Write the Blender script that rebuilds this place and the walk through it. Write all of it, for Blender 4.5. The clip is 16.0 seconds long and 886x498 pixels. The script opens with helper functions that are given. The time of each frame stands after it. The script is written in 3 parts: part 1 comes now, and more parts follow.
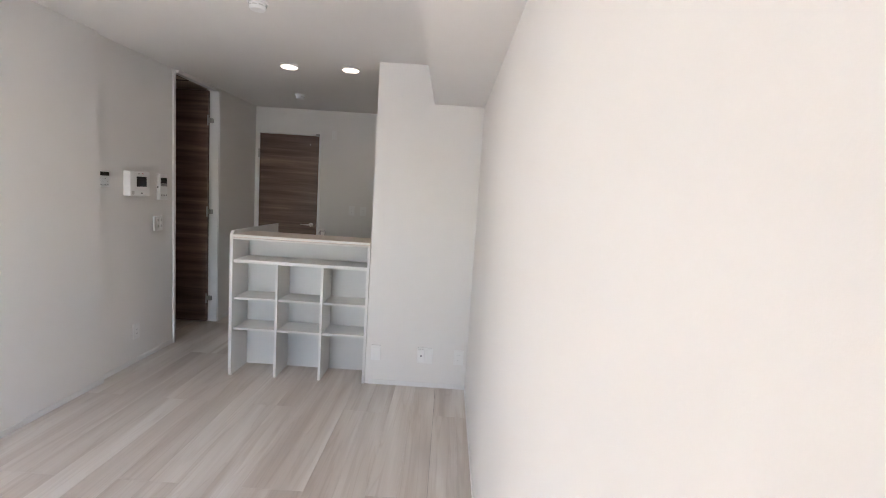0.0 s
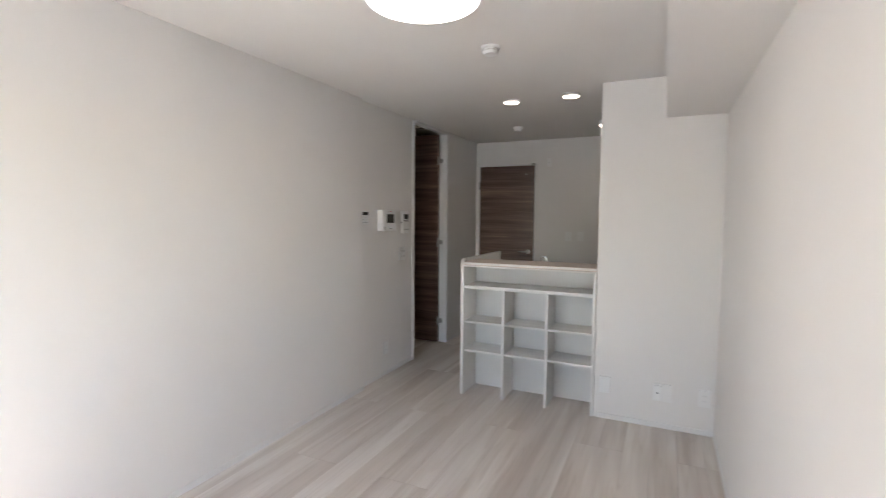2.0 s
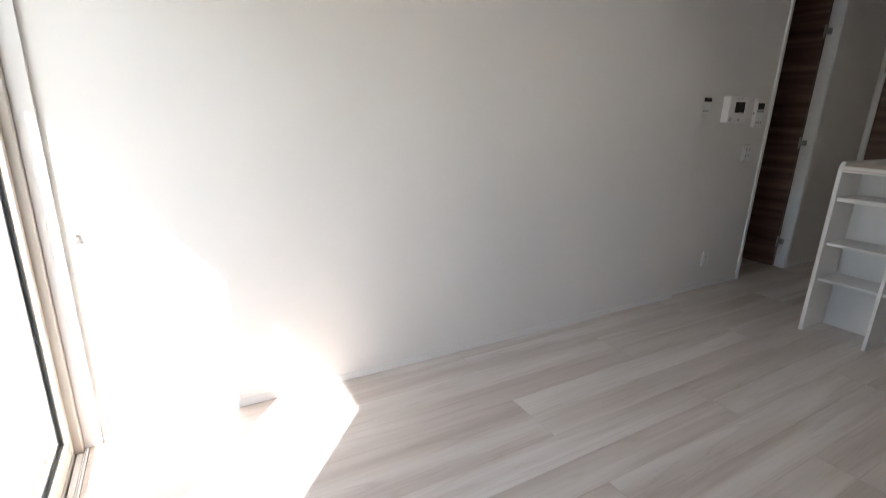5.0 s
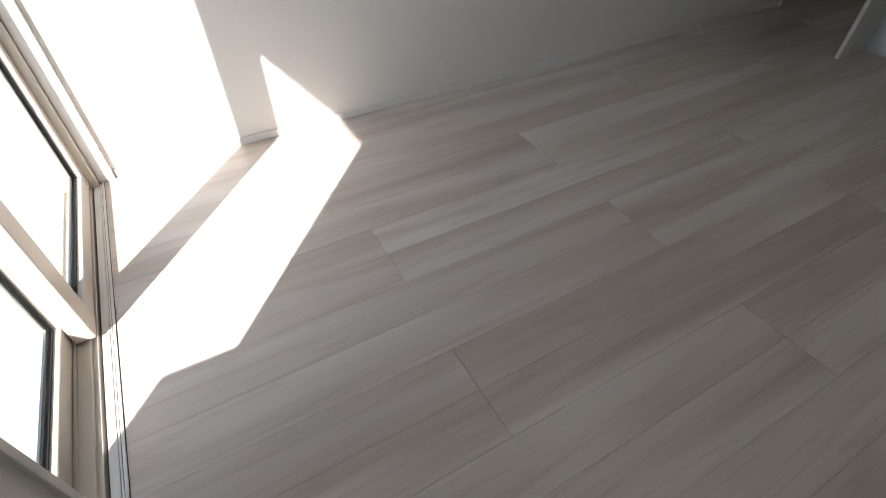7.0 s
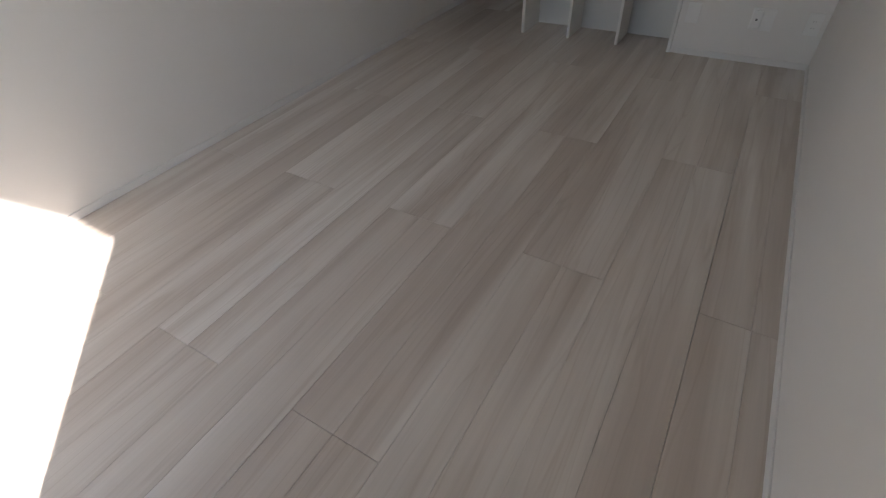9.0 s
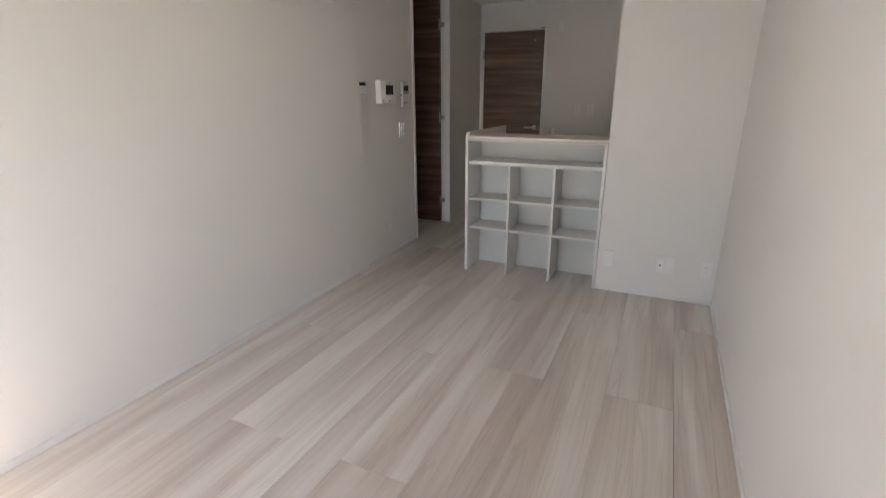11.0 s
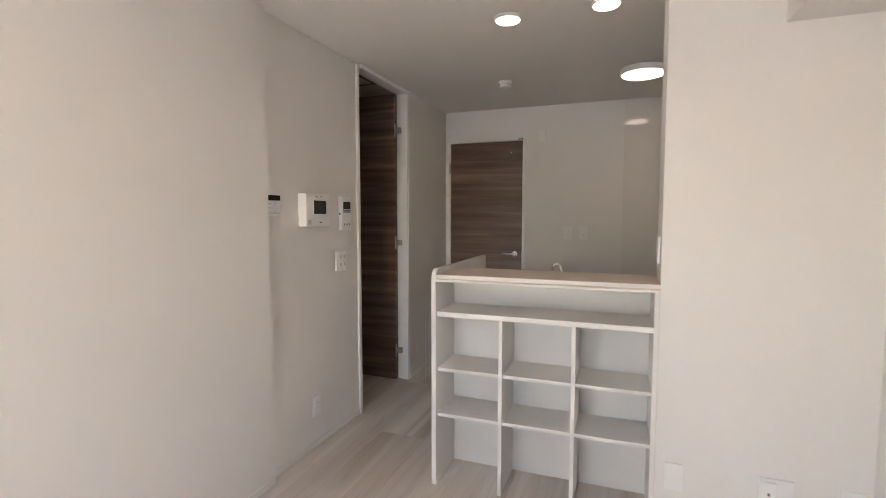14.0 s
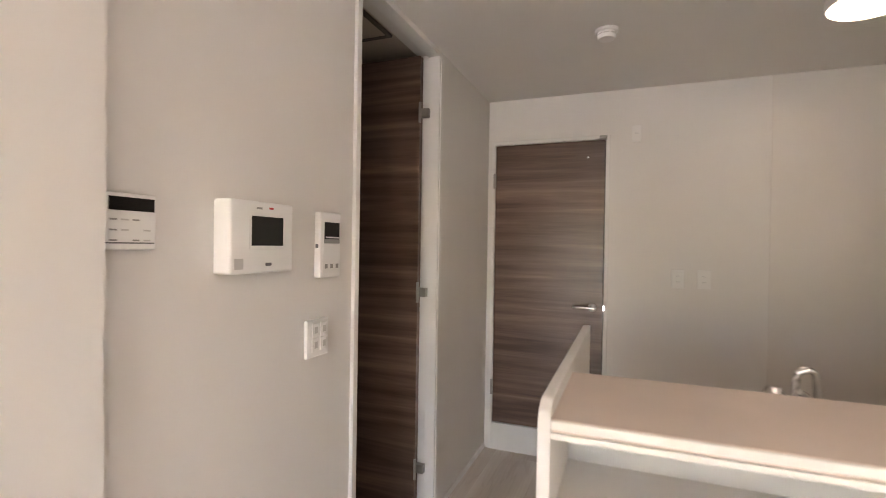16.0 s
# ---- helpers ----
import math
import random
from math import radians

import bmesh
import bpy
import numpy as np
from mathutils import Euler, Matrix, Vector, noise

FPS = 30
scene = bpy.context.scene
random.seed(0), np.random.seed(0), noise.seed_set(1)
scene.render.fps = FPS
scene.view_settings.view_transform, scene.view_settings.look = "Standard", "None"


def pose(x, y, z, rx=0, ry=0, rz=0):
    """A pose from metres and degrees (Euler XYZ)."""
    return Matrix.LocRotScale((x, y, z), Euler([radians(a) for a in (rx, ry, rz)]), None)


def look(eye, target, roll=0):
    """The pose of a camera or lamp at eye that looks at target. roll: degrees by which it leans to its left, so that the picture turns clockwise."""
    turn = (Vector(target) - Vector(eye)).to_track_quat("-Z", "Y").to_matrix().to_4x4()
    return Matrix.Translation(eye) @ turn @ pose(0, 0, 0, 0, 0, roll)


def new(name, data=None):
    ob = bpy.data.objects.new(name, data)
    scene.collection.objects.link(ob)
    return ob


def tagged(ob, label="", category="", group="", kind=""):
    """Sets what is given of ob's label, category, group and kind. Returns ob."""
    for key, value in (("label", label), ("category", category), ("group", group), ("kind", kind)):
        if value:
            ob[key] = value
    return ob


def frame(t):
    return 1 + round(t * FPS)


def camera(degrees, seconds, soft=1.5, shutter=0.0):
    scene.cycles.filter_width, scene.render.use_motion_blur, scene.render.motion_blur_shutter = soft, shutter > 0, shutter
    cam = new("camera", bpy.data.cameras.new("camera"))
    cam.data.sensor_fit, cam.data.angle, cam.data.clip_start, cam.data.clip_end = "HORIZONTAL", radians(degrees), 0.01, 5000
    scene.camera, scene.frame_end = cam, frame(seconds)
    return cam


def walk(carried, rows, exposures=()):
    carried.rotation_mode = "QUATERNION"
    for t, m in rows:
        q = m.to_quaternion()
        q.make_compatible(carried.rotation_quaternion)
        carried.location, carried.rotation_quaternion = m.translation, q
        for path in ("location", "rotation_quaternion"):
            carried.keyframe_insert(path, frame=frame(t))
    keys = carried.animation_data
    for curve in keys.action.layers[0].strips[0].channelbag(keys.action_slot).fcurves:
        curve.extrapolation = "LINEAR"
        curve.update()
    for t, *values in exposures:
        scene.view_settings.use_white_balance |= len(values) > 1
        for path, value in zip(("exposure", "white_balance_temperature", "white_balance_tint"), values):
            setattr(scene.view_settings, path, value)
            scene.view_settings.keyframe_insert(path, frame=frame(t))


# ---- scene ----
cam = camera(85.9, 16.0, soft=0.85, shutter=0.35)
PATH = [
    (0, (2.309, 1.559, 1.434), (2.297, 3.546, 1.213), 3.7),
    (0.5, (2.304, 1.543, 1.437), (2.239, 3.534, 1.257), 2.9),
    (1, (2.273, 1.547, 1.428), (2.054, 3.526, 1.233), 1.7),
    (1.5, (2.236, 1.553, 1.428), (1.72, 3.479, 1.264), 1.0),
    (2, (2.181, 1.537, 1.426), (1.34, 3.346, 1.285), 0.4),
    (2.5, (2.13, 1.526, 1.423), (0.949, 3.135, 1.294), -0.2),
    (3, (2.088, 1.499, 1.424), (0.633, 2.863, 1.278), -0.0),
    (3.2, (2.081, 1.51, 1.4), (0.509, 2.738, 1.254), -0.2),
    (5.3, (2.076, 1.512, 1.286), (0.424, 2.405, 0.599), 0.2),
    (5.5, (2.077, 1.517, 1.26), (0.481, 2.393, 0.434), 0.3),
    (6, (2.075, 1.534, 1.233), (0.617, 2.379, 0.156), 1.1),
    (6.5, (2.082, 1.537, 1.188), (0.725, 2.309, -0.063), 0.5),
    (7, (2.081, 1.521, 1.144), (0.822, 2.232, -0.237), 0.1),
    (7.5, (2.081, 1.538, 1.133), (0.86, 2.294, -0.26), -1.5),
    (8, (2.092, 1.585, 1.145), (1.018, 2.549, -0.239), -2.4),
    (8.2, (2.11, 1.593, 1.148), (1.121, 2.641, -0.24), -2.8),
    (10.3, (2.166, 1.585, 1.259), (1.404, 3.143, 0.262), -0.6),
    (10.5, (2.165, 1.589, 1.282), (1.372, 3.211, 0.421), -0.9),
    (11, (2.125, 1.595, 1.353), (1.321, 3.32, 0.738), -0.3),
    (11.5, (2.109, 1.611, 1.378), (1.314, 3.404, 0.986), -0.5),
    (12, (2.058, 1.728, 1.377), (1.269, 3.537, 1.053), -0.3),
    (12.5, (1.997, 1.954, 1.397), (1.144, 3.755, 1.221), 0.5),
    (13, (1.884, 2.207, 1.381), (1.048, 4.02, 1.258), 0.6),
    (13.5, (1.745, 2.512, 1.387), (1.032, 4.375, 1.245), -0.6),
    (14, (1.599, 2.831, 1.351), (0.904, 4.701, 1.209), -0.0),
    (14.5, (1.432, 3.135, 1.364), (0.646, 4.973, 1.304), 1.7),
    (15, (1.241, 3.437, 1.384), (0.556, 5.317, 1.384), 0.7),
    (15.5, (1.063, 3.781, 1.372), (0.379, 5.66, 1.347), -0.5),
    (16, (0.887, 4.123, 1.367), (0.16, 5.986, 1.35), 0.9),
]
EXPOSURES = [(0, 3.1, 6400, 18), (1, 2.98, 6400, 18), (2, 2.95, 6450, 17), (3.2, 2.95, 6450, 16), (5.3, 1.98, 6350, 15), (6, 1.64, 6400, 14), (7, 1.2, 6450, 13), (8.2, 1.12, 6550, 14), (10.3, 2.3, 6650, 18), (11, 2.54, 6750, 18), (12.5, 2.93, 6900, 19), (14, 3.25, 7100, 21), (15, 3.52, 7300, 22), (15.5, 3.62, 7400, 23), (16, 3.86, 7450, 23)]
walk(cam, [(t, look(eye, target, roll)) for t, eye, target, roll in PATH], EXPOSURES)

# ---- world, sun, exposure ----
SUN_DIR = Vector((-1.0, 0.865, -1.10)).normalized()
world = bpy.data.worlds.new("world")
scene.world = world
world.use_nodes = True
wn = world.node_tree
sky = wn.nodes.new("ShaderNodeTexSky")
sky.sky_type, sky.sun_disc = "NISHITA", False
sky.sun_elevation = math.asin(-SUN_DIR.z)
sky.sun_rotation = math.atan2(-SUN_DIR.x, -SUN_DIR.y)
wn.links.new(sky.outputs[0], wn.nodes["Background"].inputs[0])
wn.nodes["Background"].inputs[1].default_value = 0.15
sun = new("sun", bpy.data.lights.new("sun", "SUN"))
sun.data.energy, sun.data.angle, sun.data.color = 5.0, radians(0.5), (1.0, 0.95, 0.88)
sun.rotation_mode = "QUATERNION"
sun.rotation_quaternion = SUN_DIR.to_track_quat("-Z", "Y")

# plan, in metres
XR, YW, YF, YB, ZC = 2.517, 1.135, 5.0, 7.238, 2.334   # right wall, window wall, shelf front, back wall, ceiling


# ---- materials ----
def material(name, rough=0.6, metal=0.0):
    m = bpy.data.materials.new(name)
    m.use_nodes = True
    b = m.node_tree.nodes["Principled BSDF"]
    b.inputs["Roughness"].default_value, b.inputs["Metallic"].default_value = rough, metal
    return m, m.node_tree, b


def ramp(nt, fac, stops):
    r = nt.nodes.new("ShaderNodeValToRGB")
    while len(r.color_ramp.elements) < len(stops):
        r.color_ramp.elements.new(0.5)
    for e, (p, c) in zip(r.color_ramp.elements, stops):
        e.position, e.color = p, (*c, 1)
    nt.links.new(fac, r.inputs[0])
    return r.outputs[0]


def tex(nt, scale=(1, 1, 1), size=1.0, detail=4.0, rough=0.5, distort=0.0, jitter=False):
    """Noise in the object's metres, stretched by scale; jitter: moved on from piece to piece."""
    c = nt.nodes.new("ShaderNodeTexCoord")
    src = c.outputs["Object"]
    if jitter:
        info = nt.nodes.new("ShaderNodeObjectInfo")
        mul = nt.nodes.new("ShaderNodeVectorMath")
        mul.operation = "MULTIPLY_ADD"
        nt.links.new(info.outputs["Random"], mul.inputs[0])
        mul.inputs[1].default_value = (37.0, 53.0, 11.0)
        nt.links.new(src, mul.inputs[2])
        src = mul.outputs[0]
    mp = nt.nodes.new("ShaderNodeMapping")
    mp.inputs["Scale"].default_value = scale
    nt.links.new(src, mp.inputs[0])
    n = nt.nodes.new("ShaderNodeTexNoise")
    n.inputs["Scale"].default_value, n.inputs["Detail"].default_value = size, detail
    n.inputs["Roughness"].default_value, n.inputs["Distortion"].default_value = rough, distort
    nt.links.new(mp.outputs[0], n.inputs[0])
    return n.outputs[0]


def bump(nt, b, height, strength, distance):
    u = nt.nodes.new("ShaderNodeBump")
    u.inputs["Strength"].default_value, u.inputs["Distance"].default_value = strength, distance
    nt.links.new(height, u.inputs["Height"])
    nt.links.new(u.outputs[0], b.inputs["Normal"])


def mixed(nt, a, b, fac):
    m = nt.nodes.new("ShaderNodeMix")
    m.data_type = "RGBA"
    m.blend_type = "MULTIPLY"
    m.inputs[0].default_value = fac
    nt.links.new(a, m.inputs[6])
    nt.links.new(b, m.inputs[7])
    return m.outputs[2]


def plain(name, colour, rough=0.5, metal=0.0, vary=0.06, grain=0.0, size=60.0):
    m, nt, b = material(name, rough, metal)
    n = tex(nt, size=3.0, detail=3)
    lo = tuple(c * (1 - vary) for c in colour)
    nt.links.new(ramp(nt, n, [(0.3, lo), (0.7, colour)]), b.inputs["Base Color"])
    if grain:
        bump(nt, b, tex(nt, size=size, detail=3), grain, 0.002)
    return m


def wallpaper(name, colour):
    m, nt, b = material(name, 0.75)
    big = tex(nt, size=1.3, detail=3)
    lo = tuple(c * 0.965 for c in colour)
    nt.links.new(ramp(nt, big, [(0.3, lo), (0.7, colour)]), b.inputs["Base Color"])
    bump(nt, b, tex(nt, size=230.0, detail=4, rough=0.7), 0.2, 0.001)
    return m


def wood(name, stops, scale, gloss, along="y", streak=7.0, pore=0.6):
    """Printed wood: long streaks along one axis, fine pores on top, every piece its own cut."""
    m, nt, b = material(name, gloss)
    axes = {"y": (1.0, 0.085, 1.0), "x": (0.05, 1.0, 1.0)}[along]
    broad = tex(nt, tuple(a * scale for a in axes), streak, 5.0, 0.55, 0.4, jitter=True)
    fine = tex(nt, tuple(a * scale for a in axes), streak * 7, 4.0, 0.6, 0.2, jitter=True)
    base = ramp(nt, broad, stops)
    pores = ramp(nt, fine, [(0.35, (0.80, 0.79, 0.78)), (0.6, (1, 1, 1))])
    col = mixed(nt, base, pores, pore)
    info = nt.nodes.new("ShaderNodeObjectInfo")
    tone = ramp(nt, info.outputs["Random"], [(0.0, (0.97, 0.967, 0.963)), (1.0, (1, 1, 1))])
    nt.links.new(mixed(nt, col, tone, 1.0), b.inputs["Base Color"])
    bump(nt, b, fine, 0.12, 0.001)
    return m


def floor_wood(name):
    """Pale printed boards: long soft bands, a few thin darker veins, fine pores."""
    m, nt, b = material(name, 0.29)
    bands = tex(nt, (1.0, 0.075, 1.0), 6.5, 2.0, 0.45, 0.6, jitter=True)
    veins = tex(nt, (1.0, 0.05, 1.0), 13.0, 2.0, 0.4, 1.2, jitter=True)
    fine = tex(nt, (1.0, 0.03, 1.0), 90.0, 3.0, 0.6, 0.0, jitter=True)
    base = ramp(nt, bands, [(0.28, (0.54, 0.462, 0.402)), (0.42, (0.625, 0.55, 0.487)), (0.54, (0.685, 0.617, 0.554)), (0.70, (0.79, 0.737, 0.68))])
    lines = ramp(nt, veins, [(0.455, (1, 1, 1)), (0.485, (0.86, 0.82, 0.79)), (0.50, (0.82, 0.775, 0.74)), (0.53, (1, 1, 1))])
    pores = ramp(nt, fine, [(0.3, (0.94, 0.935, 0.93)), (0.6, (1, 1, 1))])
    info = nt.nodes.new("ShaderNodeObjectInfo")
    tone = ramp(nt, info.outputs["Random"], [(0.0, (0.97, 0.966, 0.962)), (1.0, (1, 1, 1))])
    col = mixed(nt, mixed(nt, mixed(nt, base, lines, 0.4), pores, 1.0), tone, 1.0)
    nt.links.new(col, b.inputs["Base Color"])
    bump(nt, b, fine, 0.08, 0.0008)
    return m


def lamp_material(name, strength, colour=(1.0, 0.97, 0.92)):
    m, nt, b = material(name, 0.4)
    b.inputs["Base Color"].default_value = (0.9, 0.9, 0.88, 1)
    b.inputs["Emission Color"].default_value = (*colour, 1)
    b.inputs["Emission Strength"].default_value = strength
    return m


PAPER = wallpaper("white_wallpaper", (0.80, 0.775, 0.745))
CEIL = wallpaper("ceiling_paper", (0.80, 0.775, 0.745))
FLOOR = floor_wood("floor_wood")
JOINT = plain("joint_dark", (0.13, 0.105, 0.088), 0.8)
TRIM = plain("white_trim", (0.80, 0.785, 0.765), 0.4, vary=0.03)
EDGE = plain("cream_edge_band", (0.77, 0.735, 0.685), 0.45, vary=0.04)
SHELF = plain("white_melamine", (0.78, 0.755, 0.72), 0.45, vary=0.03, grain=0.05)
BACKP = plain("pale_backboard", (0.70, 0.685, 0.655), 0.5, vary=0.04, grain=0.05)
COUNTER = plain("beige_countertop", (0.70, 0.58, 0.50), 0.42, vary=0.10, grain=0.06, size=140)
DOORW = wood("brown_door_wood", [(0.28, (0.056, 0.031, 0.023)), (0.43, (0.115, 0.067, 0.049)), (0.57, (0.18, 0.111, 0.083)), (0.75, (0.285, 0.192, 0.150))], 1.0, 0.32, "x", 15.0)
PLASTIC = plain("white_plastic", (0.85, 0.845, 0.83), 0.35, vary=0.02)
PLATE = plain("wall_plate_plastic", (0.83, 0.82, 0.80), 0.4, vary=0.02)
GREYP = plain("grey_plastic", (0.36, 0.35, 0.34), 0.4, vary=0.05)
PALEG = plain("pale_grey_plastic", (0.60, 0.585, 0.565), 0.45, vary=0.04)
BLACK = plain("black_screen", (0.006, 0.006, 0.007), 0.12, vary=0.1)
CHROME = plain("chrome", (0.75, 0.74, 0.73), 0.12, 1.0, vary=0.04)
SATIN = plain("satin_chrome", (0.78, 0.77, 0.75), 0.26, 1.0, vary=0.03)
NICKEL = plain("satin_nickel", (0.42, 0.40, 0.38), 0.35, 1.0)
STEEL = plain("hood_steel", (0.30, 0.285, 0.27), 0.14, 1.0, vary=0.1)
DARKST = plain("hood_filter", (0.03, 0.03, 0.03), 0.5, 0.3)
ALU = plain("beige_aluminium", (0.62, 0.57, 0.51), 0.35, 0.0, vary=0.05)
GASKET = plain("black_gasket", (0.02, 0.022, 0.022), 0.6)
PANEL = plain("kitchen_panel", (0.79, 0.755, 0.715), 0.06, vary=0.03)
SINKST = plain("worktop_steel", (0.55, 0.55, 0.54), 0.28, 1.0, vary=0.1)
CONCRETE = plain("balcony_concrete", (0.50, 0.50, 0.48), 0.8, vary=0.16, grain=0.05)
OUTWALL = plain("outer_wall", (0.66, 0.65, 0.63), 0.8, vary=0.12, grain=0.3)
FROST, fnt, fb = material("frosted_railing", 0.5)
fb.inputs["Base Color"].default_value = (0.9, 0.92, 0.92, 1)
f_tl, f_mx = fnt.nodes.new("ShaderNodeBsdfTranslucent"), fnt.nodes.new("ShaderNodeMixShader")
fnt.links.new(ramp(fnt, tex(fnt, size=2.0, detail=2), [(0.3, (0.86, 0.89, 0.9)), (0.7, (0.93, 0.95, 0.95))]), f_tl.inputs[0])
f_mx.inputs[0].default_value = 0.75
fnt.links.new(fb.outputs[0], f_mx.inputs[1])
fnt.links.new(f_tl.outputs[0], f_mx.inputs[2])
fnt.links.new(f_mx.outputs[0], fnt.nodes["Material Output"].inputs[0])
RED = plain("red_print", (0.6, 0.05, 0.06), 0.5)
PRINT = plain("grey_print", (0.16, 0.16, 0.17), 0.5)
# wallpaper darkened in colour to stand in for the washroom's shade
DARKROOM = wallpaper("washroom_paper_shaded", (0.58, 0.50, 0.43))
LAMP_BIG = lamp_material("lamp_diffuser", 0.9)
LAMP_MID = lamp_material("kitchen_lamp_diffuser", 0.9, (1.0, 0.86, 0.70))
LAMP_DOWN = lamp_material("downlight_diffuser", 0.9, (1.0, 0.86, 0.70))
GLASS, gnt, gb = material("window_glass", 0.02)
for n in list(gnt.nodes):
    if n.type == "BSDF_PRINCIPLED":
        gnt.nodes.remove(n)
g_tr, g_gl, g_mx = gnt.nodes.new("ShaderNodeBsdfTransparent"), gnt.nodes.new("ShaderNodeBsdfGlossy"), gnt.nodes.new("ShaderNodeMixShader")
g_tr.inputs[0].default_value = (0.93, 0.96, 0.95, 1)
g_gl.inputs["Roughness"].default_value = 0.02
g_mx.inputs[0].default_value = 0.05
gnt.links.new(g_tr.outputs[0], g_mx.inputs[1])
gnt.links.new(g_gl.outputs[0], g_mx.inputs[2])
gnt.links.new(g_mx.outputs[0], gnt.nodes["Material Output"].inputs[0])


# ---- builders ----
def block(x0, x1, y0, y1, z0, z1, bevel=0.0, seg=2, bm=None):
    """A box between two corners, its edges rounded by bevel; added to bm when one is given."""
    out = bm or bmesh.new()
    made = bmesh.ops.create_cube(out, size=1.0, matrix=Matrix.Translation(((x0 + x1) / 2, (y0 + y1) / 2, (z0 + z1) / 2)) @ Matrix.Diagonal((x1 - x0, y1 - y0, z1 - z0, 1)))
    if bevel:
        edges = list({e for v in made["verts"] for e in v.link_edges})
        bmesh.ops.bevel(out, geom=edges, offset=bevel, segments=seg, affect="EDGES", profile=0.5)
    return out


def turned(profile, steps=40, m=Matrix()):
    """A body of revolution about z from (radius, height) pairs."""
    out = bmesh.new()
    rings = []
    for r, z in profile:
        if r < 1e-6:
            rings.append([out.verts.new(m @ Vector((0, 0, z)))])
        else:
            rings.append([out.verts.new(m @ Vector((r * math.cos(2 * math.pi * i / steps), r * math.sin(2 * math.pi * i / steps), z))) for i in range(steps)])
    for a, b in zip(rings, rings[1:]):
        for i in range(steps):
            j = (i + 1) % steps
            if len(a) == 1:
                out.faces.new((a[0], b[i], b[j]))
            elif len(b) == 1:
                out.faces.new((a[i], a[j], b[0]))
            else:
                out.faces.new((a[i], a[j], b[j], b[i]))
    bmesh.ops.recalc_face_normals(out, faces=out.faces)
    return out


def tube(points, radius, steps=12):
    """A round bar along points, capped."""
    out = bmesh.new()
    pts = [Vector(p) for p in points]
    rings = []
    up = Vector((0.31, 0.17, 0.93))
    for i, p in enumerate(pts):
        d = (pts[min(i + 1, len(pts) - 1)] - pts[max(i - 1, 0)]).normalized()
        a = d.cross(up).normalized()
        b = d.cross(a)
        r = radius[i] if isinstance(radius, (list, tuple)) else radius
        rings.append([out.verts.new(p + r * (math.cos(2 * math.pi * k / steps) * a + math.sin(2 * math.pi * k / steps) * b)) for k in range(steps)])
    for a, b in zip(rings, rings[1:]):
        for k in range(steps):
            out.faces.new((a[k], a[(k + 1) % steps], b[(k + 1) % steps], b[k]))
    out.faces.new(rings[0][::-1])
    out.faces.new(rings[-1])
    bmesh.ops.recalc_face_normals(out, faces=out.faces)
    return out


def outline(points, axis, lo, hi, bevel=0.0):
    """A flat shape given by its outline, pushed along axis from lo to hi; points are the other two coordinates in order."""
    out = bmesh.new()
    put = {"x": lambda u, v, w: (w, u, v), "y": lambda u, v, w: (u, w, v), "z": lambda u, v, w: (u, v, w)}[axis]
    a = [out.verts.new(put(u, v, lo)) for u, v in points]
    b = [out.verts.new(put(u, v, hi)) for u, v in points]
    out.faces.new(a)
    out.faces.new(b[::-1])
    for i in range(len(a)):
        j = (i + 1) % len(a)
        out.faces.new((a[i], b[i], b[j], a[j]))
    bmesh.ops.recalc_face_normals(out, faces=out.faces)
    if bevel:
        bmesh.ops.bevel(out, geom=list(out.edges), offset=bevel, segments=2, affect="EDGES", profile=0.5, clamp_overlap=True)
    return out


def mesh_of(name, bm, mat, smooth=False):
    me = bpy.data.meshes.new(name)
    bm.to_mesh(me)
    bm.free()
    me.materials.append(mat)
    if smooth:
        me.shade_smooth()
        me.set_sharp_from_angle(angle=radians(40))
    return me


def part(name, bm, mat, parent, label="", smooth=False):
    """One mesh object under a thing or a part; bm is in the world's metres."""
    ob = new(name, mesh_of(name, bm, mat, smooth))
    ob.parent = parent
    ob.matrix_parent_inverse = parent.matrix_world.inverted() if parent.parent is None else (parent.parent.matrix_world @ parent.matrix_basis).inverted()
    if parent.parent is not None:
        ob.matrix_parent_inverse = Matrix()
    return tagged(ob, label)


def thing(name, label, category, at=(0, 0, 0), group=""):
    ob = new(name)
    ob.empty_display_size = 0.05
    return tagged(ob, label, category, group)


def setting(name, bm, mat, label, category, smooth=False):
    return tagged(new(name, mesh_of(name, bm, mat, smooth)), label, category, "", "structure")


# ---- structure ----
WJ, XJ, XL = 4.706, 0.0, -0.038                      # the small step in the left wall, its proud and its set-back face
DY0, DY1, DH = 5.606, 6.343, 2.306                   # doorway in the left wall
fb_mesh = block(-0.14, XR + 0.15, 0.98, YB + 0.15, -0.15, -0.0125)
block(-1.75, -0.1405, 4.9, 7.0, -0.15, -0.0125, bm=fb_mesh)
setting("floor_base", fb_mesh, JOINT, "dark sub-floor under the wooden boards", "floor")
setting("ceiling", block(-0.14, XR + 0.15, 0.9, YB + 0.15, ZC, ZC + 0.15), CEIL, "white papered flat ceiling", "ceiling")
setting("wall_left", block(-0.14, XJ, 1.0, WJ, -0.012, ZC), PAPER, "white papered long wall", "wall")
XK = -0.006
setting("wall_left_recess", block(-0.14, XL, WJ, DY0 - 0.012, -0.012, ZC), PAPER, "white papered wall, set slightly back", "wall")
setting("wall_left_kitchen", block(-0.14, XK, DY1 + 0.022, YB, -0.012, ZC), PAPER, "white papered wall beside the kitchen", "wall")
setting("wall_right", block(XR, XR + 0.15, 1.0, YB, -0.012, ZC), PAPER, "plain white papered wall", "wall")
BD0, BD1, BZ0, BZ1 = 0.048, 0.742, 0.185, 2.033      # brown back door
